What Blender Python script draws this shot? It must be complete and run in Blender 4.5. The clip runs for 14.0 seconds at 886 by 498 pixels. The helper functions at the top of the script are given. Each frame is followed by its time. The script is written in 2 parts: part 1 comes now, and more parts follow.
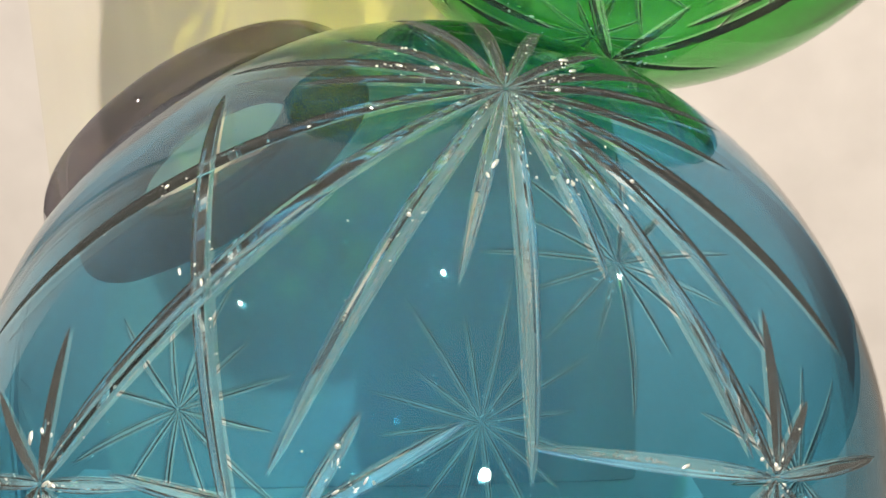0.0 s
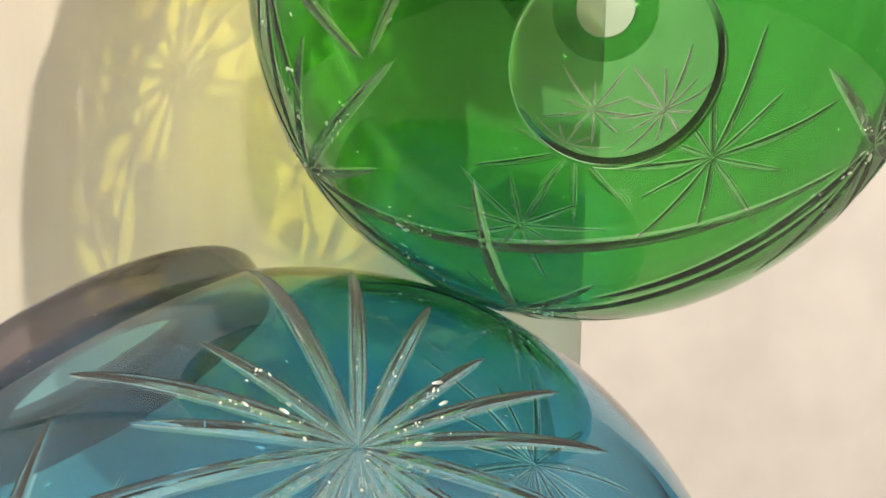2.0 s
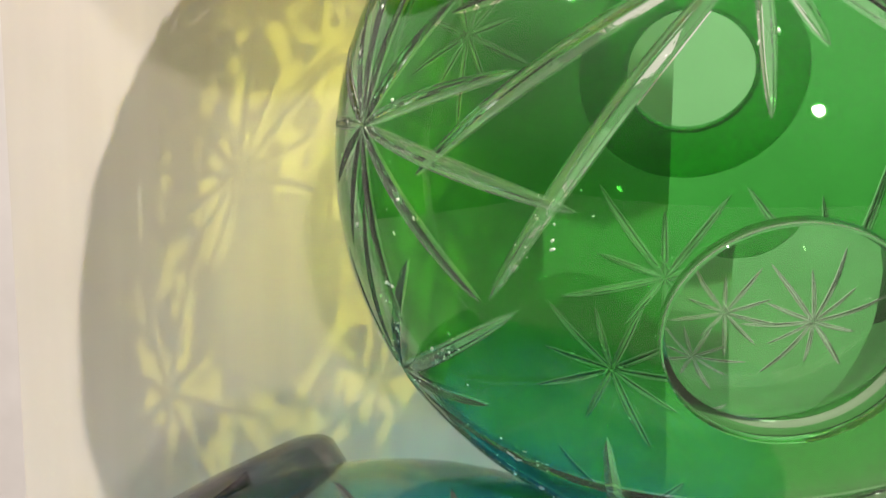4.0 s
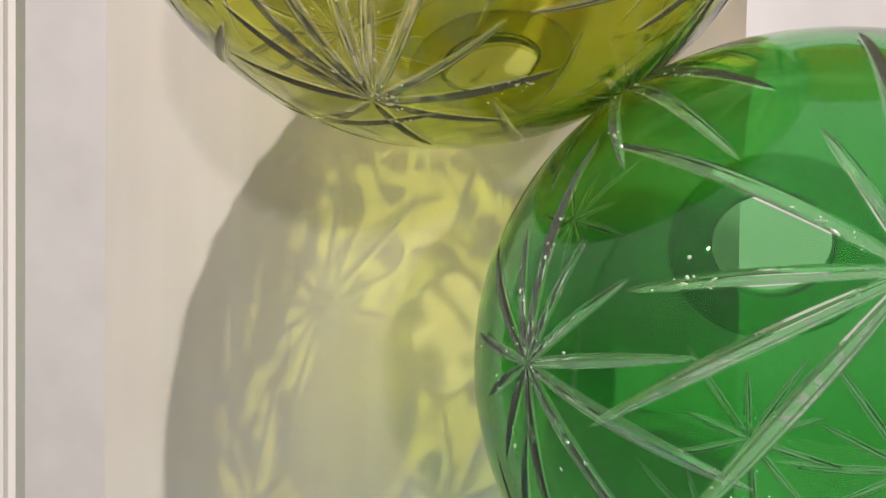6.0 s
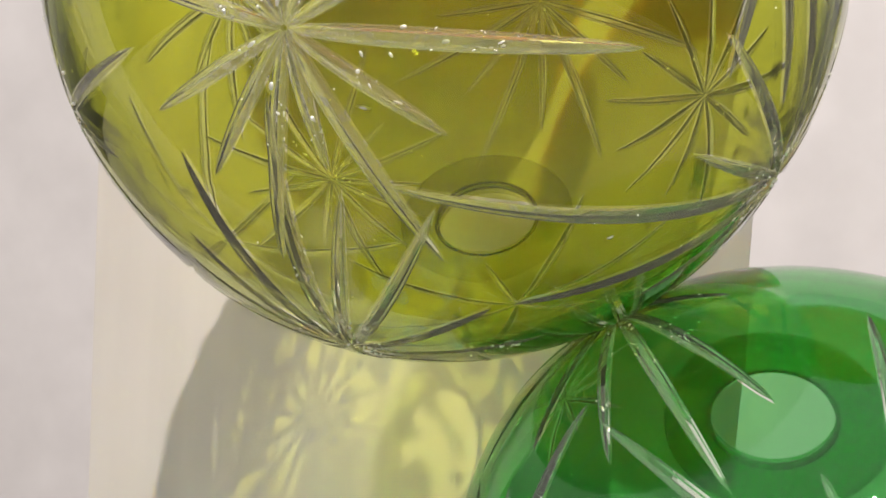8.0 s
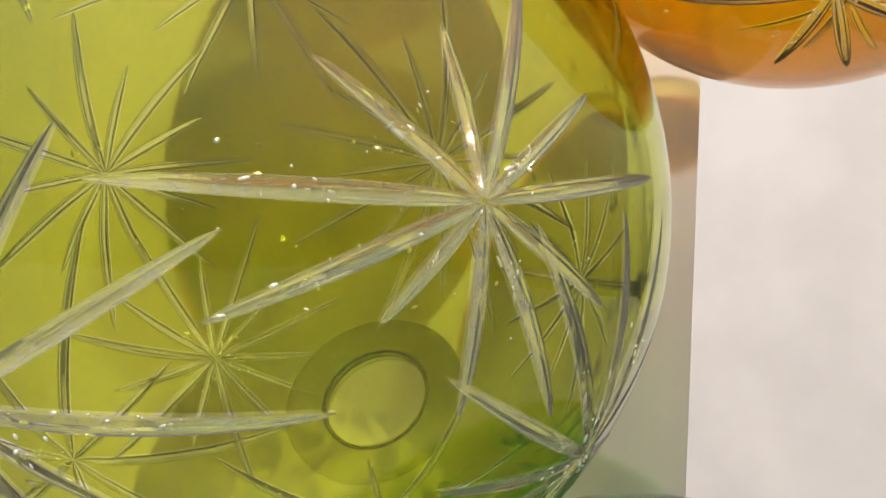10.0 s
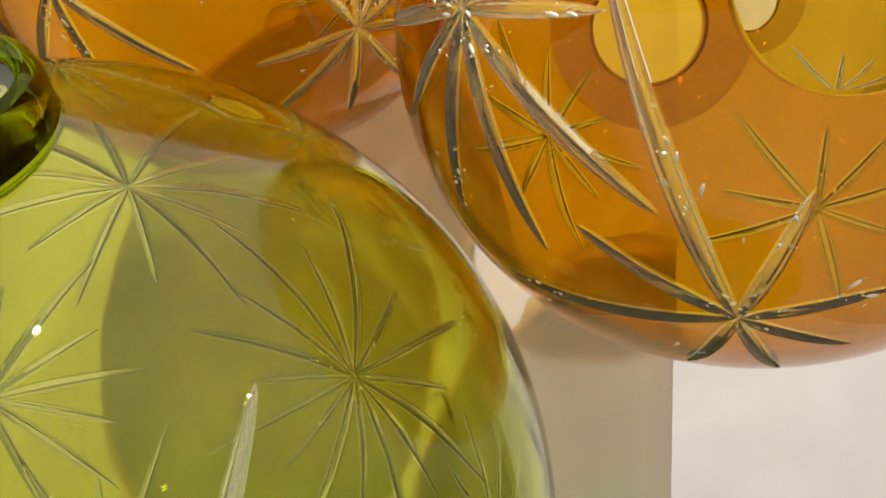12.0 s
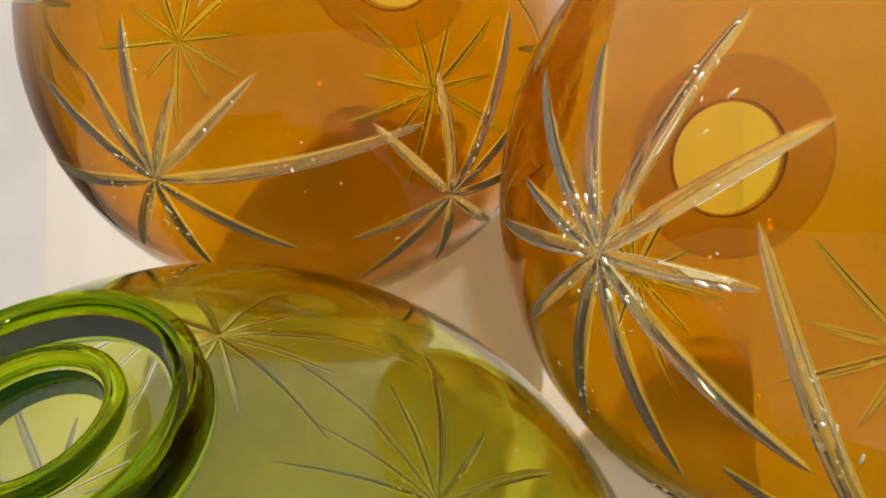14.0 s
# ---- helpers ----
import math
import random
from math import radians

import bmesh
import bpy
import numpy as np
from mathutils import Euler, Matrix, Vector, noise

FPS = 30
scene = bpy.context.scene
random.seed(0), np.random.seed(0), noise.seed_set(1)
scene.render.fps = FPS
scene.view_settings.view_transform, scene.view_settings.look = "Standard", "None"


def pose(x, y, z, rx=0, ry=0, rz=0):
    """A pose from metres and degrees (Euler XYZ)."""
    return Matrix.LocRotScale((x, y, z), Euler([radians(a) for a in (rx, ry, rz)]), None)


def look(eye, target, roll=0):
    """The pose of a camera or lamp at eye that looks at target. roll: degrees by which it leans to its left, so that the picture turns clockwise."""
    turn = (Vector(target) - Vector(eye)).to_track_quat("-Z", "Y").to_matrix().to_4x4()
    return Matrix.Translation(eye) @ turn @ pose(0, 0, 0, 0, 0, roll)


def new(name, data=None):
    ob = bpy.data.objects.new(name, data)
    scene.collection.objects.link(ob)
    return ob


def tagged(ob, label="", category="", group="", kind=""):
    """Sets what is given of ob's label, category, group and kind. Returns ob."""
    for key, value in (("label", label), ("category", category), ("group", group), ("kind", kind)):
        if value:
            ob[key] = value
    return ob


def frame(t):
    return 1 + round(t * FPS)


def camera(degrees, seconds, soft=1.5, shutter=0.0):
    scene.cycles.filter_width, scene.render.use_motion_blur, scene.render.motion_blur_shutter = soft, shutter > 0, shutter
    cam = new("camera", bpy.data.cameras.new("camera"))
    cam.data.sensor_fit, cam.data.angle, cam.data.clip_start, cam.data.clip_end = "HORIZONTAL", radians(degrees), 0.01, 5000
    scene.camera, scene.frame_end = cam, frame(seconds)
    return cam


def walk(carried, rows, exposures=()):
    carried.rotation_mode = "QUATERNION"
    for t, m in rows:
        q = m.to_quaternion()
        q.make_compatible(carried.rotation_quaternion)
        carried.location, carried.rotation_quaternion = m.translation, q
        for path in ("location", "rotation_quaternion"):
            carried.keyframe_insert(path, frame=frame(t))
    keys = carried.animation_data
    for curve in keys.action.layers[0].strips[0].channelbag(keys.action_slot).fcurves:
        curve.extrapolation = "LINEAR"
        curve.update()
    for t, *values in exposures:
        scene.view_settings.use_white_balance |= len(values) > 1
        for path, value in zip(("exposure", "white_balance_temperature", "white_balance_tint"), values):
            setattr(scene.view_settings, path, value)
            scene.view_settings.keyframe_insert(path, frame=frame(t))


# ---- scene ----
# A stack of hollow cut-glass globes in front of a display panel, seen close up.
cam = camera(59.34, 14.0, soft=1.5)
walk(cam, [
    (0, pose(-0.0020, -0.3007, 0.1750, 81.24, 2.81, 2.98)),
    (0.5, pose(0.0008, -0.2927, 0.1891, 81.86, 2.07, 1.45)),
    (1, pose(0.0046, -0.2853, 0.2009, 81.60, 0.99, 0.50)),
    (1.5, pose(0.0130, -0.2842, 0.2144, 82.24, -0.02, 0.79)),
    (2, pose(0.0167, -0.2805, 0.2229, 83.33, -0.54, 1.54)),
    (2.2, pose(0.0178, -0.2785, 0.2267, 83.80, -0.77, 1.52)),
    (4.3, pose(-0.0002, -0.2594, 0.2682, 84.20, -0.65, 4.95)),
    (4.5, pose(-0.0009, -0.2596, 0.2737, 84.23, -1.33, 5.20)),
    (5, pose(-0.0060, -0.2627, 0.2849, 84.10, -1.30, 6.41)),
    (5.5, pose(-0.0113, -0.2689, 0.2973, 85.36, -2.19, 6.65)),
    (6, pose(-0.0269, -0.2769, 0.2957, 88.05, -1.09, 4.96)),
    (6.5, pose(-0.0306, -0.2858, 0.3047, 88.35, -2.95, 5.48)),
    (7, pose(-0.0312, -0.2846, 0.3181, 88.10, -2.69, 5.42)),
    (7.5, pose(-0.0273, -0.2764, 0.3323, 87.90, -3.40, 5.80)),
    (8, pose(-0.0239, -0.2652, 0.3513, 86.97, -3.08, 5.73)),
    (8.5, pose(-0.0100, -0.2548, 0.3672, 86.56, -3.11, 6.30)),
    (8.7, pose(-0.0046, -0.2508, 0.3723, 86.52, -3.03, 6.40)),
    (10.8, pose(0.0302, -0.2427, 0.4177, 91.79, -1.55, 10.33)),
    (11, pose(0.0330, -0.2369, 0.4238, 92.37, -1.66, 10.58)),
    (11.5, pose(0.0428, -0.2183, 0.4378, 93.03, -1.87, 10.92)),
    (12, pose(0.0507, -0.2121, 0.4508, 91.90, -1.52, 12.51)),
    (12.5, pose(0.0554, -0.2123, 0.4639, 91.17, -0.57, 13.53)),
    (13, pose(0.0511, -0.2097, 0.4719, 91.95, -0.54, 13.50)),
    (13.5, pose(0.0423, -0.2108, 0.4780, 92.58, -0.36, 13.47)),
    (14, pose(0.0342, -0.2182, 0.4838, 92.70, 0.26, 13.95)),
], exposures=[(0, 0.08, 7050, 11), (2.2, 0.12, 7250, 10), (5, -0.08, 6350, 14), (6.5, -0.26, 6300, 14), (8.7, -0.1, 6250, 14), (11, -0.15, 6550, 11), (14, -0.16, 6600, 9)])

# ---- light ----
scene.cycles.transparent_max_bounces = 48
scene.cycles.max_bounces = 28
scene.cycles.transmission_bounces = 28
world = bpy.data.worlds.new("room_air")
scene.world = world
world.use_nodes = True
wt = world.node_tree
wco, wsep = wt.nodes.new("ShaderNodeTexCoord"), wt.nodes.new("ShaderNodeSeparateXYZ")
wt.links.new(wco.outputs["Generated"], wsep.inputs[0])
wramp = wt.nodes.new("ShaderNodeValToRGB")
for pos, val in ((0.0, 0.02), (0.40, 0.05), (0.50, 0.20), (0.62, 0.62), (0.80, 1.10), (1.0, 1.25)):
    el = wramp.color_ramp.elements[0] if pos == 0.0 else wramp.color_ramp.elements[-1] if pos == 1.0 else wramp.color_ramp.elements.new(pos)
    el.color = (val, val * 0.955, val * 0.91, 1)
wmap = wt.nodes.new("ShaderNodeMath")
wmap.operation, wmap.inputs[1].default_value, wmap.inputs[2].default_value = "MULTIPLY_ADD", 0.5, 0.5
wt.links.new(wsep.outputs["Z"], wmap.inputs[0])
wt.links.new(wmap.outputs[0], wramp.inputs[0])
wt.links.new(wramp.outputs[0], wt.nodes["Background"].inputs[0])
wt.nodes["Background"].inputs[1].default_value = 0.80


def spot(name, direction, distance, watts, size, colour):
    """A small spotlight that shines on the stack from a direction."""
    data = bpy.data.lights.new(name, "AREA")
    data.shape, data.size, data.energy, data.color = "DISK", size, watts, colour
    d = Vector(direction).normalized()
    aim = Vector((-0.02, -0.06, 0.36))
    ob = new(name, data)
    ob.matrix_world = look(aim + d * distance, aim)
    return ob


WARM = (1.0, 0.92, 0.81)
spot("spot_light", (0.235, -1.0, 1.32), 2.0, 54.0, 0.028, WARM)
# low frontal lamp, added to cast the upper lobe of the board's shadow
spot("spot_light", (0.29, -1.0, 0.15), 2.4, 15.0, 0.11, WARM)
# two weak lamps added at guessed directions to give glints
spot("spot_light", (-0.62, -0.50, 0.62), 2.3, 1.4, 0.045, WARM)
spot("spot_light", (0.75, -0.30, 0.60), 2.3, 3.0, 0.045, WARM)

# ---- materials ----
def nodes_of(name):
    m = bpy.data.materials.new(name)
    m.use_nodes = True
    nt = m.node_tree
    nt.nodes.clear()
    return m, nt, nt.nodes.new("ShaderNodeOutputMaterial")


def add(nt, kind, **values):
    n = nt.nodes.new(kind)
    for k, val in values.items():
        n.inputs[k].default_value = val
    return n


def noise_tex(nt, scale, detail=4.0):
    co = nt.nodes.new("ShaderNodeTexCoord")
    n = add(nt, "ShaderNodeTexNoise", Scale=scale, Detail=detail)
    nt.links.new(co.outputs["Object"], n.inputs["Vector"])
    return n


def ramp(nt, src, low, high, a=0.35, b=0.65):
    r = nt.nodes.new("ShaderNodeValToRGB")
    r.color_ramp.elements[0].position, r.color_ramp.elements[1].position = a, b
    r.color_ramp.elements[0].color, r.color_ramp.elements[1].color = (*low, 1), (*high, 1)
    nt.links.new(src, r.inputs[0])
    return r


def paint(name, low, high, rough, big=3.0, fine=220.0, bump=0.05, streaks=0.0):
    """Matt painted or laminated board, slightly uneven in tone with a fine grain."""
    m, nt, out = nodes_of(name)
    b = add(nt, "ShaderNodeBsdfPrincipled", Roughness=rough)
    r = ramp(nt, noise_tex(nt, big).outputs["Fac"], low, high)
    if streaks:
        co = nt.nodes.new("ShaderNodeTexCoord")
        mp = nt.nodes.new("ShaderNodeMapping")
        mp.inputs["Scale"].default_value = (1.0, 1.0, 0.05)
        nt.links.new(co.outputs["Object"], mp.inputs["Vector"])
        sn = add(nt, "ShaderNodeTexNoise", Scale=38.0, Detail=3.0)
        nt.links.new(mp.outputs[0], sn.inputs["Vector"])
        sr = ramp(nt, sn.outputs["Fac"], (1.0 - streaks,) * 3, (1.0, 1.0, 1.0))
        mul = nt.nodes.new("ShaderNodeMix")
        mul.data_type, mul.blend_type = "RGBA", "MULTIPLY"
        mul.inputs["Factor"].default_value = 1.0
        nt.links.new(r.outputs[0], mul.inputs["A"])
        nt.links.new(sr.outputs[0], mul.inputs["B"])
        nt.links.new(mul.outputs["Result"], b.inputs["Base Color"])
    else:
        nt.links.new(r.outputs[0], b.inputs["Base Color"])
    bp = add(nt, "ShaderNodeBump", Strength=bump, Distance=0.0005)
    nt.links.new(noise_tex(nt, fine, 6).outputs["Fac"], bp.inputs["Height"])
    nt.links.new(bp.outputs[0], b.inputs["Normal"])
    nt.links.new(b.outputs[0], out.inputs[0])
    return m


def gloss_weight(nt, base=0.04):
    """Mirror share of a bare glass surface, rising towards grazing view."""
    lw = add(nt, "ShaderNodeLayerWeight", Blend=0.5)
    p = nt.nodes.new("ShaderNodeMath")
    p.operation, p.inputs[1].default_value = "POWER", 4.6
    nt.links.new(lw.outputs["Facing"], p.inputs[0])
    q = nt.nodes.new("ShaderNodeMath")
    q.operation, q.inputs[1].default_value, q.inputs[2].default_value = "MULTIPLY_ADD", 1.0 - base, base
    nt.links.new(p.outputs[0], q.inputs[0])
    return q


def wall_glass(name, tint, wave):
    """Thin blown glass wall: coloured and clear to look through, with a polished skin."""
    m, nt, out = nodes_of(name)
    tr = nt.nodes.new("ShaderNodeBsdfTransparent")
    lo = tuple(max(c * 0.90, 0.0) for c in tint)
    hi = tuple(min(c * 1.06, 1.0) for c in tint)
    r = ramp(nt, noise_tex(nt, 9.0, 3).outputs["Fac"], lo, hi, 0.3, 0.7)
    nt.links.new(r.outputs[0], tr.inputs[0])
    gl = add(nt, "ShaderNodeBsdfGlossy", Roughness=0.015)
    bp = add(nt, "ShaderNodeBump", Strength=wave, Distance=0.002)
    nt.links.new(noise_tex(nt, 14.0, 2).outputs["Fac"], bp.inputs["Height"])
    nt.links.new(bp.outputs[0], gl.inputs["Normal"])
    mix = nt.nodes.new("ShaderNodeMixShader")
    nt.links.new(gloss_weight(nt).outputs[0], mix.inputs[0])
    nt.links.new(tr.outputs[0], mix.inputs[1])
    nt.links.new(gl.outputs[0], mix.inputs[2])
    nt.links.new(mix.outputs[0], out.inputs[0])
    return m


def cut_glass(name, tint, clear=0.05, ground=0.11):
    """Wheel-cut groove: bare, slightly satin glass that bends what is behind it."""
    m, nt, out = nodes_of(name)
    bp = add(nt, "ShaderNodeBump", Strength=0.18, Distance=0.0006)
    nt.links.new(noise_tex(nt, 260.0, 4).outputs["Fac"], bp.inputs["Height"])
    rf = add(nt, "ShaderNodeBsdfGlass", Roughness=0.0, IOR=1.5)
    rf.inputs["Color"].default_value = (*tint, 1)
    df = nt.nodes.new("ShaderNodeBsdfTranslucent")
    dd = add(nt, "ShaderNodeBsdfDiffuse", Roughness=0.4)
    tr = nt.nodes.new("ShaderNodeBsdfTransparent")
    tr.inputs[0].default_value = (*tint, 1)
    for n in (df, dd):
        n.inputs["Color"].default_value = (0.80, 0.79, 0.75, 1)
    for n in (rf, dd, df):
        nt.links.new(bp.outputs[0], n.inputs["Normal"])

    def mixed(a, b, f):
        mx = nt.nodes.new("ShaderNodeMixShader")
        mx.inputs[0].default_value = f
        nt.links.new(a.outputs[0], mx.inputs[1])
        nt.links.new(b.outputs[0], mx.inputs[2])
        return mx
    satin = mixed(df, dd, 0.5)
    nt.links.new(mixed(mixed(rf, tr, clear), satin, ground).outputs[0], out.inputs[0])
    return m


def lens_glass(name, tint):
    """Solid polished glass."""
    m, nt, out = nodes_of(name)
    g = add(nt, "ShaderNodeBsdfGlass", Roughness=0.0, IOR=1.6)
    r = ramp(nt, noise_tex(nt, 25.0, 2).outputs["Fac"], tuple(c * 0.95 for c in tint), tint)
    nt.links.new(r.outputs[0], g.inputs["Color"])
    nt.links.new(g.outputs[0], out.inputs[0])
    return m


def clear_glass(name, inner=False):
    """Polished face of the thick clear wall; inner: the face towards the hollow."""
    m, nt, out = nodes_of(name)
    g = add(nt, "ShaderNodeBsdfGlass", Roughness=0.0, IOR=1 / 1.5 if inner else 1.5)
    g.inputs["Color"].default_value = (0.985, 0.99, 0.985, 1)
    bp = add(nt, "ShaderNodeBump", Strength=0.25 if inner else 0.06, Distance=0.003)
    nt.links.new(noise_tex(nt, 20.0, 1).outputs["Fac"], bp.inputs["Height"])
    nt.links.new(bp.outputs[0], g.inputs["Normal"])
    nt.links.new(g.outputs[0], out.inputs[0])
    return m


def film_glass(name, tint, uneven=False):
    """Thin coloured casing within the clear wall; uneven: noise stops lamp light to paint caustics into its shadow."""
    m, nt, out = nodes_of(name)
    tr = nt.nodes.new("ShaderNodeBsdfTransparent")
    r = ramp(nt, noise_tex(nt, 9.0, 3).outputs["Fac"], tuple(c * 0.92 for c in tint), tuple(min(c * 1.05, 1.0) for c in tint), 0.3, 0.7)
    nt.links.new(r.outputs[0], tr.inputs[0])
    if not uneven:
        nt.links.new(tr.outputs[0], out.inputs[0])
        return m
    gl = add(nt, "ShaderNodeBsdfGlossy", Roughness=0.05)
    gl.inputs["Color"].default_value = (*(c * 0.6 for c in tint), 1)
    # noisy grazing gloss stops lamp light, greying the outer part of the shadow
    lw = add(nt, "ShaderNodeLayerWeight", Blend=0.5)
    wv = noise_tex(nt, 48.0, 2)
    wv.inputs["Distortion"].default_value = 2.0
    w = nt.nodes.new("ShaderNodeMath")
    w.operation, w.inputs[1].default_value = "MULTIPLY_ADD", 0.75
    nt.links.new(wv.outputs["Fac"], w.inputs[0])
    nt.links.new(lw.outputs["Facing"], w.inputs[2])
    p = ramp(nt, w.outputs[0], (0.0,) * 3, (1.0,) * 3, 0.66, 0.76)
    # near-1 index looks clear but stops lamp light, so noise strands imitate caustics
    light_stop = add(nt, "ShaderNodeBsdfRefraction", Roughness=0.0, IOR=1.002)
    nt.links.new(r.outputs[0], light_stop.inputs["Color"])
    caustic_noise = noise_tex(nt, 36.0, 1.5)
    caustic_noise.inputs["Distortion"].default_value = 1.4
    band = ramp(nt, caustic_noise.outputs["Fac"], (1.0,) * 3, (1.0,) * 3, 0.40, 0.64)
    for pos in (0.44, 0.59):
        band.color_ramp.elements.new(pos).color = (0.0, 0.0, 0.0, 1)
    shadow_mix, mix = nt.nodes.new("ShaderNodeMixShader"), nt.nodes.new("ShaderNodeMixShader")
    nt.links.new(band.outputs[0], shadow_mix.inputs[0])
    nt.links.new(tr.outputs[0], shadow_mix.inputs[1])
    nt.links.new(light_stop.outputs[0], shadow_mix.inputs[2])
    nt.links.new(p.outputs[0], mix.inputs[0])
    nt.links.new(shadow_mix.outputs[0], mix.inputs[1])
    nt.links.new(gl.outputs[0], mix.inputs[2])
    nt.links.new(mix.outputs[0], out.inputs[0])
    return m


WALL_PAINT = paint("white_wall_paint", (0.57, 0.55, 0.545), (0.64, 0.62, 0.615), 0.6, big=9.0)
PANEL_PAINT = paint("pale_grey_panel", (0.55, 0.52, 0.48), (0.62, 0.59, 0.56), 0.34, big=7.0, streaks=0.10)
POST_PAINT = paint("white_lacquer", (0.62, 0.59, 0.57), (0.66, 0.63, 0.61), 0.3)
# unseen floor, made pale so the cut facets pick up more light
FLOOR_MAT = paint("lightened_floor", (0.30, 0.27, 0.24), (0.38, 0.35, 0.31), 0.45, big=5.0)

def glint_glass():
    """Specks that stand in for lamp sparkle: clear, with a strong soft glint."""
    m, nt, out = nodes_of("glint_specks")
    tr = nt.nodes.new("ShaderNodeBsdfTransparent")
    gl = add(nt, "ShaderNodeBsdfGlossy", Roughness=0.3)
    r = ramp(nt, noise_tex(nt, 900.0, 2).outputs["Fac"], (0.95, 0.97, 0.86), (1.0, 1.0, 1.0))
    nt.links.new(r.outputs[0], gl.inputs["Color"])
    mx = nt.nodes.new("ShaderNodeMixShader")
    mx.inputs[0].default_value = 0.55
    df, tl = nt.nodes.new("ShaderNodeBsdfDiffuse"), nt.nodes.new("ShaderNodeBsdfTranslucent")
    ad, soft = nt.nodes.new("ShaderNodeAddShader"), nt.nodes.new("ShaderNodeMixShader")
    for n in (df, tl):
        n.inputs["Color"].default_value = (0.5, 0.5, 0.48, 1)
    nt.links.new(df.outputs[0], ad.inputs[0])
    nt.links.new(tl.outputs[0], ad.inputs[1])
    soft.inputs[0].default_value = 0.25
    nt.links.new(ad.outputs[0], soft.inputs[1])
    nt.links.new(tr.outputs[0], soft.inputs[2])
    nt.links.new(soft.outputs[0], mx.inputs[1])
    nt.links.new(gl.outputs[0], mx.inputs[2])
    nt.links.new(mx.outputs[0], out.inputs[0])
    return m


GLINT_GLASS = glint_glass()
CLEAR_OUTER, CLEAR_INNER = clear_glass("clear_outer_face"), clear_glass("clear_inner_face", True)
TINTS = {"blue": (0.25, 0.62, 0.77), "green": (0.25, 0.72, 0.28), "lime": (0.80, 0.83, 0.24), "amber": (0.83, 0.53, 0.03)}
GLASS = {}
GROUND = {"green": (0.03, 0.13), "blue": (0.03, 0.09), "lime": (0.03, 0.20), "amber": (0.03, 0.19)}
COLLAR = {"green": 0.65, "lime": 0.25, "amber": 0.22}
RIMS = {"blue": (0.5, 0.8, 0.9), "green": (0.45, 0.85, 0.45), "lime": (0.82, 0.90, 0.20), "amber": (0.9, 0.7, 0.3)}
for key, t in TINTS.items():
    soft_tint = tuple(c ** 0.15 for c in t)
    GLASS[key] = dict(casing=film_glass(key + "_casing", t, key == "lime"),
                      cut=cut_glass(key + "_cut_facets", tuple(c ** 0.12 for c in t), *GROUND.get(key, (0.02, 0.075))), lens=lens_glass(key + "_polished_lens", soft_tint),
                      collar=wall_glass(key + "_thick_collar", tuple(c ** COLLAR[key] for c in t) if key in COLLAR else (0.55, 0.52, 0.56), 0.1), rim=lens_glass(key + "_lens_rim", RIMS[key]))


WELL_GLASS = wall_glass("dark_green_bore", (0.16, 0.30, 0.20), 0.1)


# ---- building helpers ----
def mesh_of(name, verts, faces, material, smooth=True, normals=None):
    me = bpy.data.meshes.new(name)
    me.from_pydata([tuple(p) for p in verts], [], faces)
    me.materials.append(material)
    me.polygons.foreach_set("use_smooth", [smooth] * len(me.polygons))
    me.update()
    if normals is not None:
        me.normals_split_custom_set_from_vertices([tuple(n) for n in normals])
    return me


def part(name, me, parent, label=""):
    ob = new(name, me)
    ob.parent = parent
    return tagged(ob, label=label) if label else ob


def box(name, lo, hi, material, bevel=0.0015):
    bm = bmesh.new()
    bmesh.ops.create_cube(bm, size=1)
    for p in bm.verts:
        p.co = Vector([lo[i] + (p.co[i] + 0.5) * (hi[i] - lo[i]) for i in range(3)])
    if bevel:
        bmesh.ops.bevel(bm, geom=bm.edges[:], offset=bevel, segments=2, affect="EDGES")
    me = bpy.data.meshes.new(name)
    bm.to_mesh(me)
    bm.free()
    me.materials.append(material)
    return me


def lathe(name, profile, material, frame_m, n=96, closed=True):
    """Turn (radius, height) points about the local z axis of frame_m."""
    verts, faces, k = [], [], len(profile)
    for i in range(n):
        a = 2 * math.pi * i / n
        for r, h in profile:
            verts.append(frame_m @ Vector((r * math.cos(a), r * math.sin(a), h)))
    for i in range(n):
        j = (i + 1) % n
        for q in range(k if closed else k - 1):
            q2 = (q + 1) % k
            faces.append((i * k + q, j * k + q, j * k + q2, i * k + q2))
    me = mesh_of(name, verts, faces, material)
    bm = bmesh.new()
    bm.from_mesh(me)
    bmesh.ops.remove_doubles(bm, verts=bm.verts, dist=1e-6)
    bmesh.ops.recalc_face_normals(bm, faces=bm.faces)
    for e in bm.edges:
        if len(e.link_faces) == 2 and e.calc_face_angle(0) > 0.6:
            e.smooth = False
    bm.to_mesh(me)
    bm.free()
    return me


def toward(lon, lat):
    """Unit direction: longitude from the front (towards the viewer), latitude up."""
    a, b = radians(lon), radians(lat)
    return Vector((math.sin(a) * math.cos(b), -math.cos(a) * math.cos(b), math.sin(b)))


def strokes_of(stars):
    """Every star as a list of (start point, heading, reach) on the unit globe."""
    made = []
    for lon, lat, rays in stars:
        c = toward(lon, lat)
        up = Vector((0, 0, 1))
        u = (up - up.dot(c) * c).normalized()
        r = u.cross(c)
        made.append([(c, math.cos(radians(az)) * u + math.sin(radians(az)) * r, radians(reach)) for az, reach in rays])
    return made


def even(n, reach, phase=0.0, vary=0.25, seed=1):
    """n rays at even angles, long and short in turn."""
    rnd = random.Random(seed)
    return [(phase + 360.0 * i / n, reach * (1.0 if i % 2 else 0.72) * (1 + vary * (rnd.random() - 0.5))) for i in range(n)]


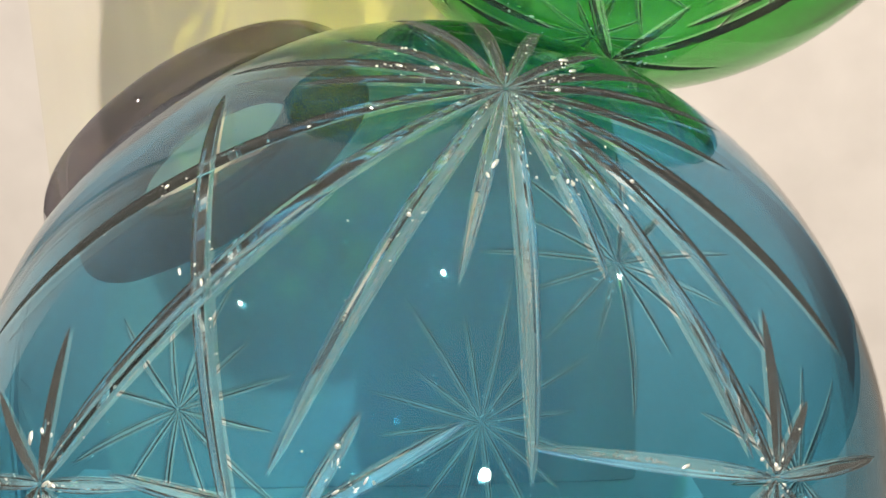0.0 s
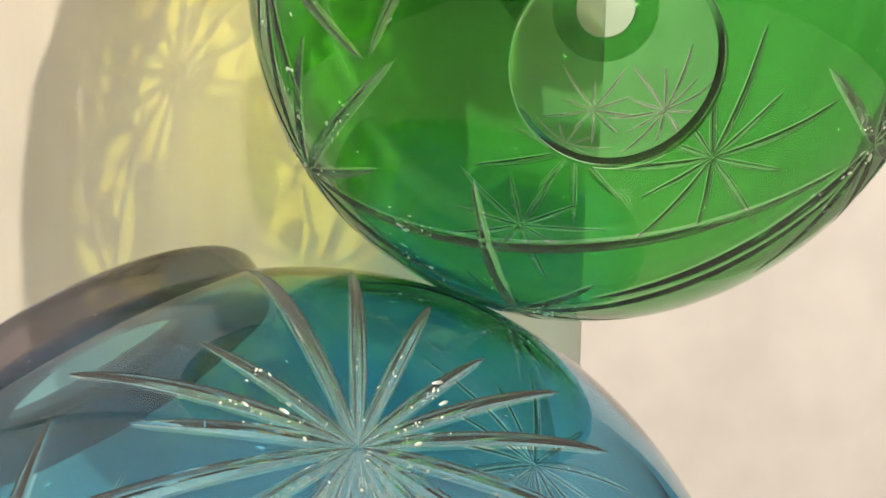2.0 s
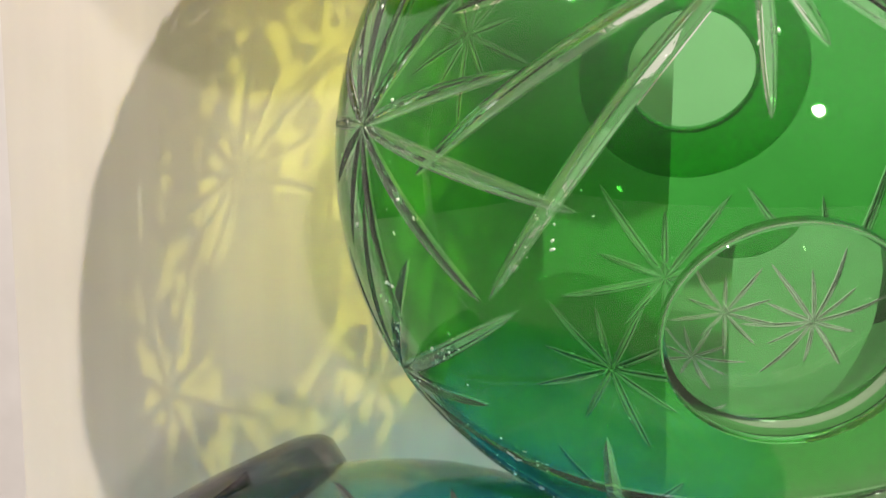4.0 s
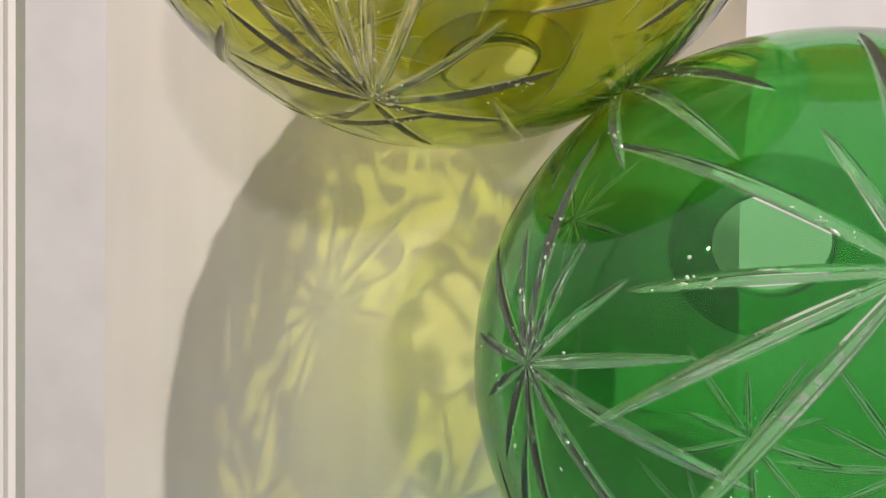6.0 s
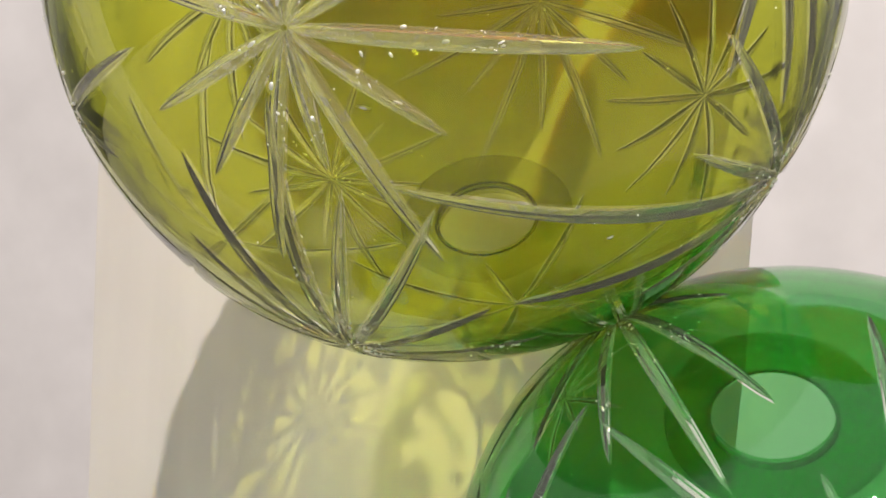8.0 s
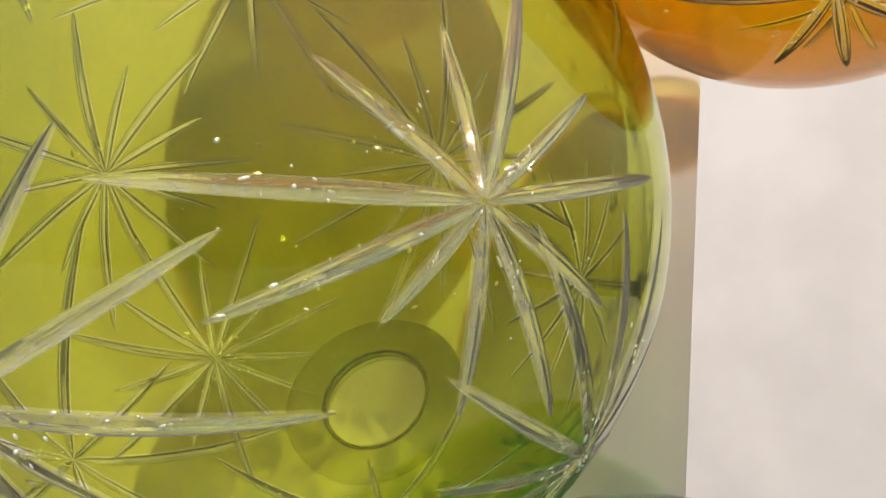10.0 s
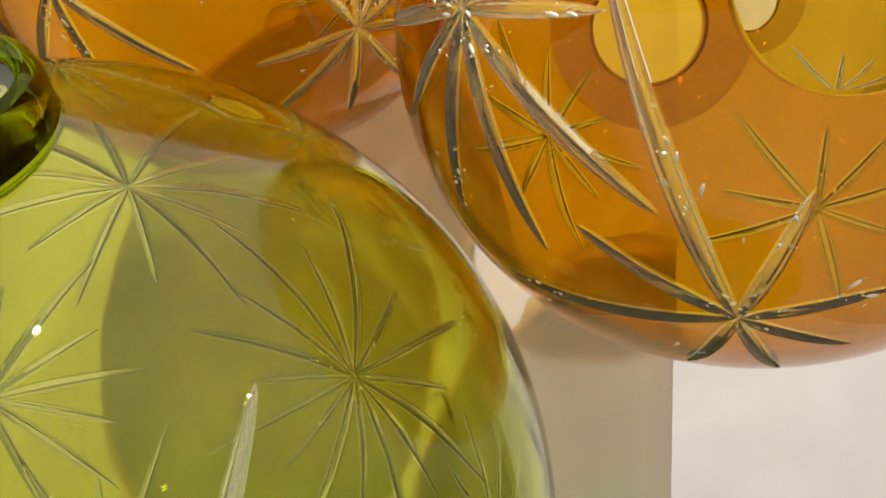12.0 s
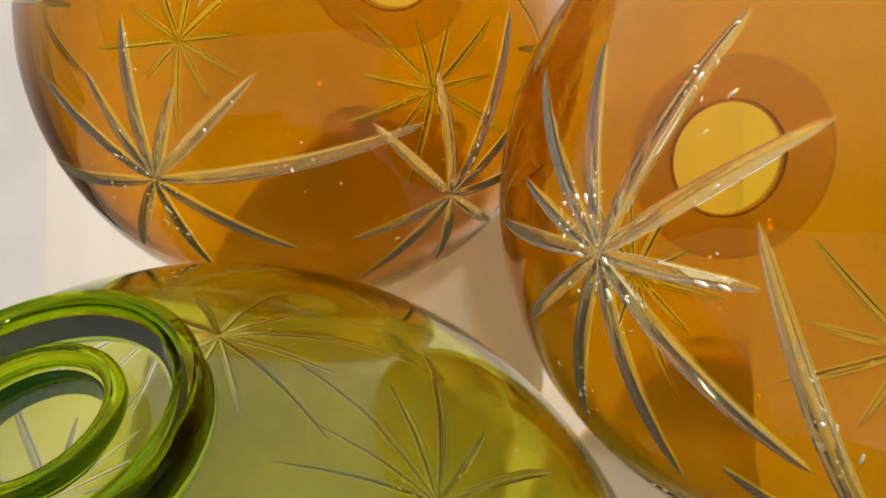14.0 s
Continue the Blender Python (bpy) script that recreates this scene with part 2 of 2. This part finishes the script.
def half_width(u, reach, R):
    wm = (0.00092 + 0.00072 * min(reach / 0.7, 1.0)) / R
    return wm * (0.10 + 0.90 * math.sin(math.pi * min(max(u, 0.0), 1.0) ** 0.8) ** 0.55) * (1.0 if u < 0.98 else 0.35)


def on_stroke(c, d, s, w):
    q = c.cross(d)
    p = math.cos(s) * c + math.sin(s) * d
    return (math.cos(w) * p + math.sin(w) * q).normalized()


def groove_mesh(name, star, R, material, n=22):
    """The V-shaped cuts of one star."""
    verts, faces = [], []
    for c, d, reach in star:
        base = len(verts)
        for i in range(n + 1):
            u = i / n
            s = 0.005 + (reach - 0.005) * u
            w = half_width(u, reach, R)
            tip = (0.16 if d.z + 0.3 * d.x > 0 else -0.22) * (1 + 0.7 * math.sin(u * 7 + 40 * d.x) * math.sin(u * 3.1 + 25 * d.z))
            for k, dep in ((-1, 0.0), (-0.9, 0.22), (-0.62, 0.34), (-0.42, 0.62), (tip - 0.06, 0.97), (tip + 0.06, 1.0), (0.44, 0.74), (0.62, 0.36), (0.9, 0.22), (1, 0.0)):
                verts.append(on_stroke(c, d, s, k * w) * (R - dep * w * R * 0.80))
        for i in range(n):
            for k in range(9):
                a = base + i * 10 + k
                faces.append((a, a + 10, a + 11, a + 1))
    me = mesh_of(name, verts, faces, material, smooth=False)
    return me


def shell_mesh(name, R, axis_m, stars, lens, lens_angle, hole_angle, material):
    """The coloured outer wall, open at the hole, at the lens and along every cut."""
    inv = axis_m.inverted()
    flat, loops = [], []

    def project(p):
        q = inv @ p
        return Vector((2 * q.x / (1 + q.z), 2 * q.y / (1 + q.z)))

    def polar(theta, phi):
        k = 2 * math.tan(theta / 2)
        return Vector((k * math.cos(phi), k * math.sin(phi)))
    far = math.pi - hole_angle
    rim = 120
    start = len(flat)
    flat += [polar(far, 2 * math.pi * i / rim) for i in range(rim)]
    loops.append((list(range(start, start + rim)), False))
    if lens_angle:
        start = len(flat)
        tilt = lens.to_track_quat("Z", "Y").to_matrix()
        ca, sa = math.cos(lens_angle), math.sin(lens_angle)
        ring = [project(tilt @ Vector((sa * math.cos(2 * math.pi * i / 72), sa * math.sin(2 * math.pi * i / 72), ca))) for i in range(72)]
        if sum(a.x * b.y - b.x * a.y for a, b in zip(ring, ring[1:] + ring[:1])) < 0:
            ring.reverse()
        flat += ring
        loops.append((list(range(start, start + 72)), True))
    flat.append(Vector((0.0, 0.0)))
    rings = int(far / radians(3.0))
    for i in range(1, rings):
        th = far * i / rings
        m = max(int(118 * math.sin(th)), 8)
        flat += [polar(th, 2 * math.pi * (j + 0.5 * (i % 2)) / m) for j in range(m)]
    for star in stars:
        for c, d, reach in star:
            n = max(int(reach / radians(2.2)), 6)
            pts = []
            for side in (1, -1):
                for i in range(n + 1):
                    u = (i if side > 0 else n - i) / n
                    s = 0.005 + (reach - 0.005) * u
                    pts.append(project(on_stroke(c, d, s, side * half_width(u, reach, R))))
            area = sum(a.x * b.y - b.x * a.y for a, b in zip(pts, pts[1:] + pts[:1]))
            if area < 0:
                pts.reverse()
            start = len(flat)
            flat += pts
            loops.append((list(range(start, start + len(pts))), True))
    from mathutils.geometry import delaunay_2d_cdt
    out = delaunay_2d_cdt(flat, [], [ids for ids, _ in loops], 0, 1e-6, True)
    verts2, faces2, origin = out[0], out[2], out[5]
    cut = {i for i, (_, hollow) in enumerate(loops) if hollow}
    verts = []
    for p in verts2:
        rr = p.length_squared / 4
        q = Vector((p.x, p.y, 1 - rr)) / (1 + rr)
        verts.append(axis_m @ q.normalized())
    faces = [tuple(f) for f, o in zip(faces2, origin) if o and not cut.intersection(o)]
    return mesh_of(name, [p * R for p in verts], faces, material, True, verts)


def trimmed(stars, lens, bore, lens_angle, hole_angle):
    """Shorten the cuts so that none runs into the lens or the hole."""
    made = []
    for star in stars:
        keep = []
        for c, d, reach in star:
            s = 0.012
            while s < reach:
                p = math.cos(s) * c + math.sin(s) * d
                if (lens_angle and p.angle(lens) < lens_angle + 0.03) or p.angle(bore) < hole_angle + 0.04:
                    break
                s += 0.01
            if s > 0.1:
                keep.append((c, d, min(s, reach)))
        if keep:
            made.append(keep)
    return made


def glint_mesh(stars, R, seed):
    """Tiny rounded specks added on and beside the cuts to imitate sparkle and caustics."""
    rnd = random.Random(seed)
    verts, faces = [], []
    for star in stars:
        for c, d, reach in star:
            if rnd.random() < 0.2:
                continue
            mid = rnd.choice((0.08, 0.2, 0.3, 0.5, 0.75))
            for _ in range(rnd.choice((3, 6, 10, 15))):
                u = min(max(rnd.gauss(mid, 0.09), 0.02), 0.98)
                s = 0.01 + (reach - 0.01) * u
                w = half_width(u, reach, R) * (rnd.uniform(-1.0, 1.0) if rnd.random() < 0.65 else rnd.uniform(-5.0, 5.0))
                p, r = on_stroke(c, d, s, w) * (R * rnd.choice((1.0004, 0.982))), min(0.000125 * rnd.lognormvariate(0.4, 0.5), 0.0004)
                long = rnd.choice((1.0, 1.0, 1.8, 3.0))
                t1 = p.cross(d).normalized()
                t2 = (p.cross(t1).normalized() + t1 * rnd.uniform(-0.6, 0.6)).normalized()
                n0 = len(verts)
                up = p.normalized()
                verts.append(p + up * r * 0.8)
                k = 6
                for q in range(k):
                    a = 2 * math.pi * q / k
                    verts.append(p + (math.cos(a) * t1 + math.sin(a) * t2 * long) * r * 0.75 + up * r * 0.45)
                for q in range(k):
                    a = 2 * math.pi * q / k
                    verts.append(p + (math.cos(a) * t1 + math.sin(a) * t2 * long) * r - up * r * 0.2)
                for q in range(k):
                    q2 = (q + 1) % k
                    faces.append((n0, n0 + 1 + q, n0 + 1 + q2))
                    faces.append((n0 + 1 + q, n0 + 1 + k + q, n0 + 1 + k + q2, n0 + 1 + q2))
    return mesh_of("added_glints", verts, faces, GLINT_GLASS)


def globe(colour, centre, R, hole, stars, label, lens=None, raised=False, collar=25.0, bore=14.0):
    """One blown globe: coloured wall with star cuts, inner skin, bored collar and a polished lens."""
    g = GLASS[colour]
    thing = new("glass_globe")
    thing.location = centre
    axis = -toward(*hole)
    axis_m = axis.to_track_quat("Z", "Y").to_matrix()
    front = toward(*lens) if lens else axis
    front_m = front.to_track_quat("Z", "Y").to_matrix()
    lens_a, hole_a = radians(15.0 if raised else 12.4) if lens else 0.0, radians(bore)
    cuts = trimmed(strokes_of(stars), front, -axis, lens_a, hole_a)
    shell = part("shell", shell_mesh("shell", R, axis_m, cuts, front, lens_a, hole_a, CLEAR_OUTER), thing, "thick clear glass wall")
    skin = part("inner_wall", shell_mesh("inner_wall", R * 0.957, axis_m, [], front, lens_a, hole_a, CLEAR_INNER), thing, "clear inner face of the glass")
    # shadows set per colour: grey under green and amber, tinted under the rest
    shell.visible_shadow = False
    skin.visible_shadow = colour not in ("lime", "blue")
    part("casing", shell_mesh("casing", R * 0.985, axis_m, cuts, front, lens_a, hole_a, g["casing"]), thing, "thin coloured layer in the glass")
    for star in cuts:
        for stroke in star:
            part("groove", groove_mesh("groove", [stroke], R, g["cut"]), thing)
    a0, a1 = math.sin(hole_a) * R, math.sin(radians(collar)) * R
    z1 = math.cos(radians(collar)) * R
    ring = [(a0, -0.915 * R), (a0 + 0.02 * R, -0.900 * R), (a1 - 0.03 * R, -z1 + 0.035 * R), (a1, -z1 + 0.01 * R), (a1, -0.955 * R), (a1 - 0.012 * R, -0.975 * R), (a1 - 0.04 * R, -0.992 * R),
            (a0 + 0.02 * R, -1.02 * R), (a0, -1.005 * R)]
    part("collar", lathe("collar", ring, g["collar"], axis_m), thing, "thick bored glass collar")
    bore_r = 0.010 * R
    tube = [(a0 + bore_r * math.cos(2 * math.pi * k / 10), -0.955 * R + 1.9 * bore_r * math.sin(2 * math.pi * k / 10)) for k in range(10)]
    part("bore_edge", lathe("bore_edge", tube, g["lens"], axis_m, 72), thing, "pale ground edge of the bore")
    # added specks in place of lamp sparkle and caustics in the glass
    glints = glint_mesh(cuts, R, len(stars) * 7 + int(R * 1000))
    tagged(part("added_glints", glints, thing, "tiny bright specks that imitate sparkle along the cuts"), kind="stuff")
    if lens and raised:
        a, rc = 0.258 * R, 0.62 * R
        b, w = a * 0.50, a * 0.83
        dish = [(w * k / 12, 1.016 * R - math.sqrt(rc * rc - (w * k / 12) ** 2) + math.sqrt(rc * rc - w * w)) for k in range(13)]
        prof = [(0, 0.940 * R), (w * 0.97, 0.940 * R), (w, 0.944 * R)] + dish[::-1]
        lip = [(w + 0.001 * R, 0.930 * R), (a - 0.004 * R, 0.935 * R), (a, 0.942 * R), (a, 1.022 * R), (a - 0.008 * R, 1.040 * R), (a - 0.022 * R, 1.048 * R), (w + 0.012 * R, 1.042 * R), (w + 0.001 * R, 1.026 * R)]
        tube = [(b + 0.016 * R * math.cos(2 * math.pi * k / 12), 1.012 * R + 0.022 * R * math.sin(2 * math.pi * k / 12)) for k in range(12)]
        well = [(b - 0.022 * R, 0.925 * R), (b - 0.018 * R, 0.925 * R), (b - 0.018 * R, 0.998 * R), (b - 0.022 * R, 0.998 * R)]
        part("lens_rim", lathe("lens_rim", lip, g["rim"], front_m), thing, "bright raised lip of the lens")
        part("lens_ring", lathe("lens_ring", tube, g["rim"], front_m), thing, "thin inner ring of the lens")
        part("lens_well", lathe("lens_well", well, WELL_GLASS, front_m), thing, "dark green wall of the bore")
        part("lens", lathe("lens", prof, g["lens"], front_m, 96, False), thing, "dished glass set in the lip")
    elif lens:
        a, rc = 0.214 * R, 0.60 * R
        inner = [(a * k / 12, 0.941 * R + math.sqrt(rc * rc - (a * k / 12) ** 2) - math.sqrt(rc * rc - a * a)) for k in range(12)]
        prof = inner + [(a * 0.99, 0.941 * R), (a, 0.944 * R), (a, 0.981 * R), (a * 0.985, 0.985 * R), (0, 0.985 * R)]
        part("lens", lathe("lens", prof, g["lens"], front_m, 96, False), thing, "flush polished round window")
    return tagged(thing, label, "glass globe", "stacked glass globes")


# ---- the setting ----
# wall ends just out of view so the dark beyond darkens the globe rims
tagged(new("wall_back", box("wall_back", (-0.88, 0.62, -1.0), (0.62, 0.70, 1.05), WALL_PAINT, 0.003)), "plain white wall behind the display, cut narrow for dark reflections", "wall", kind="structure")
tagged(new("floor", box("floor", (-6.0, -6.0, -1.1), (6.0, 6.0, -1.0), FLOOR_MAT, 0)), "unseen floor, made pale grey to lighten the cuts", "floor", kind="structure")

tagged(new("plinth", box("plinth", (-0.245, -0.23, -1.0), (0.10, 0.09, 0.0), POST_PAINT, 0.003)), "white lacquered display plinth on the floor", "plinth")
tagged(new("display_board", box("display_board", (-0.211, 0.0625, 0.0), (0.0703, 0.0745, 1.1), PANEL_PAINT, 0.001)), "upright pale grey display board standing on the plinth", "panel")
# opaque white post; its shadow is switched off to leave the board clear
screen = tagged(new("case_post", box("case_post", (-0.240, -0.136, 0.0), (-0.122, -0.130, 0.62), POST_PAINT, 0.0015)), "white case post beside the board, with its shadow turned off", "glass screen")
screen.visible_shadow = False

# ---- the globes: each star is longitude, latitude and its rays (heading, reach) ----
globe("blue", (-0.0187, -0.1186, 0.0995), 0.0995, (-112, 51), [
    (21, 55, [(352, 42), (12, 36), (32, 26), (55, 20), (72, 26), (89, 28), (111, 24), (133, 41), (150, 33), (162, 39), (175, 22), (193, 37), (207, 23), (223, 41), (247, 53), (270, 57), (292, 20), (306, 31), (324, 21)]),
    (-31, 57, [(150, 48)]),
    (-5, 17, [(31, 9), (60, 14), (100, 14), (150, 22), (190, 20), (230, 20), (280, 16)]),
    (-30, 17, [(300, 12), (353, 13), (35, 34), (80, 12), (120, 18), (170, 20), (220, 18), (260, 14)]),
    (35, 15, [(54, 8), (290, 22), (345, 30), (20, 14), (100, 18), (150, 20), (200, 20), (245, 14)]),
    (173, -19, even(16, 30, 8, seed=2)), (140, 18, even(14, 30, 5, seed=3)), (-120, -5, even(12, 28, 0, seed=4)), (95, -10, even(12, 25, 0, seed=5)),
], "large teal blue cut-glass globe resting on the plinth", collar=27.0)

globe("green", (0.0446, -0.0800, 0.2625), 0.0800, (168, 22), [
    (-8, 20, [(2, 46), (30, 20), (62, 34), (95, 20), (124, 26), (150, 12), (176, 17), (219, 45), (243, 43), (268, 32), (305, 44), (338, 21)]),
    (-58, 4, [(20, 20), (49, 21), (79, 27), (106, 35), (135, 29), (172, 26), (205, 18), (240, 15), (275, 20), (308, 28), (336, 22), (357, 36)]),
    (-67, -32, [(20, 28), (45, 26), (73, 35), (96, 22), (123, 84), (150, 30), (200, 15), (250, 15), (300, 20), (352, 20)]),
    (43, -27, [(295, 19), (335, 30), (10, 20), (60, 25), (100, 20), (140, 20), (180, 25), (212, 44)]),
    (-29, -66, [(9, 33), (60, 18), (88, 51), (130, 20), (180, 25), (230, 30), (300, 30)]),
    (-88, 56, [(40, 20), (76, 38), (93, 45), (113, 35), (140, 30), (170, 35), (200, 40), (240, 20), (300, 16)]),
    (132, -30, even(12, 30, 15, seed=6)), (-129, 27, even(10, 21, 10, seed=7)), (172, -28, even(10, 25, 0, seed=8)), (70, 30, even(12, 32, 4, seed=9)), (-168, -52, even(10, 22, 0, seed=10)),
], "emerald green cut-glass globe leaning between two others", lens=(-3, -18.5))

globe("lime", (-0.0451, -0.0773, 0.4018), 0.0869, (170, -41), [
    (-21, -67, [(12, 43), (24, 34), (41, 35), (70, 25), (100, 27), (130, 20), (180, 20), (240, 30), (290, 24), (320, 24), (336, 27), (352, 37)]),
    (66, -28, [(10, 30), (40, 24), (90, 20), (140, 20), (180, 22), (205, 25), (224, 40), (247, 56), (265, 24), (290, 30), (320, 34), (346, 30)]),
    (-9, -18, [(359, 24), (29, 27), (61, 30), (95, 34), (125, 18), (153, 29), (170, 14), (193, 27), (216, 19), (243, 19), (285, 22), (312, 20), (334, 24)]),
    (-58, -24, [(85, 27), (121, 15), (160, 24), (200, 22), (250, 16), (300, 20), (340, 26), (30, 24)]),
    (39, 1, [(16, 25), (50, 18), (81, 28), (120, 20), (150, 25), (180, 20), (220, 14), (245, 26), (271, 33), (307, 19), (347, 16)]),
    (-146, -31, even(14, 32, 8, seed=11)), (163, 14, even(16, 40, 5, seed=12)), (-123, 8, even(14, 34, 0, seed=13)), (-148, 57, even(12, 34, 12, seed=14)), (120, -10, even(12, 28, 0, seed=15)),
    # last two stars are added on the hidden back to band the shadow
    (-70, 45, even(10, 22, 0, seed=16)), (-100, -48, even(8, 48, 20, seed=31)), (140, -66, even(7, 55, 8, seed=32)),
], "lime yellow cut-glass globe with a raised lens", lens=(5, 48), raised=True, bore=11.0, collar=19.0)

globe("amber", (0.0719, -0.0605, 0.4993), 0.0639, (-166, 17), [
    (-43, -10, [(0, 28), (37, 34), (67, 32), (105, 21), (147, 36), (180, 34), (212, 33), (245, 25), (281, 29), (305, 20), (332, 32)]),
    (-7, -57, [(20, 22), (77, 18), (125, 18), (164, 24), (198, 22), (260, 36), (304, 24), (341, 51)]),
    (70, -22, even(10, 35, 10, seed=17)), (152, -30, even(9, 32, 0, seed=18)), (-140, -12, even(10, 28, 0, seed=19)), (30, 45, even(10, 30, 0, seed=20)), (-60, 50, even(10, 30, 6, seed=21)), (100, 35, even(10, 28, 0, seed=22)),
], "small amber cut-glass globe with a polished lens window", lens=(4, -13))

globe("amber", (-0.0495, -0.0306, 0.5478), 0.0678, (172, 40), [
    (-10, -39, [(8, 27), (35, 18), (60, 28), (95, 48), (139, 27), (184, 23), (225, 25), (270, 37), (314, 29), (342, 20)]),
    (62, -41, [(0, 35), (30, 25), (70, 25), (110, 25), (146, 23), (190, 26), (225, 20), (292, 24), (326, 25)]),
    (24, 18, even(9, 35, 10, seed=23)), (-60, 5, even(10, 32, 0, seed=24)), (164, 2, even(11, 31, 9, seed=25)), (-117, 13, even(10, 25, 0, seed=26)), (110, 0, even(10, 25, 0, seed=27)),
], "upper amber cut-glass globe resting on two others")
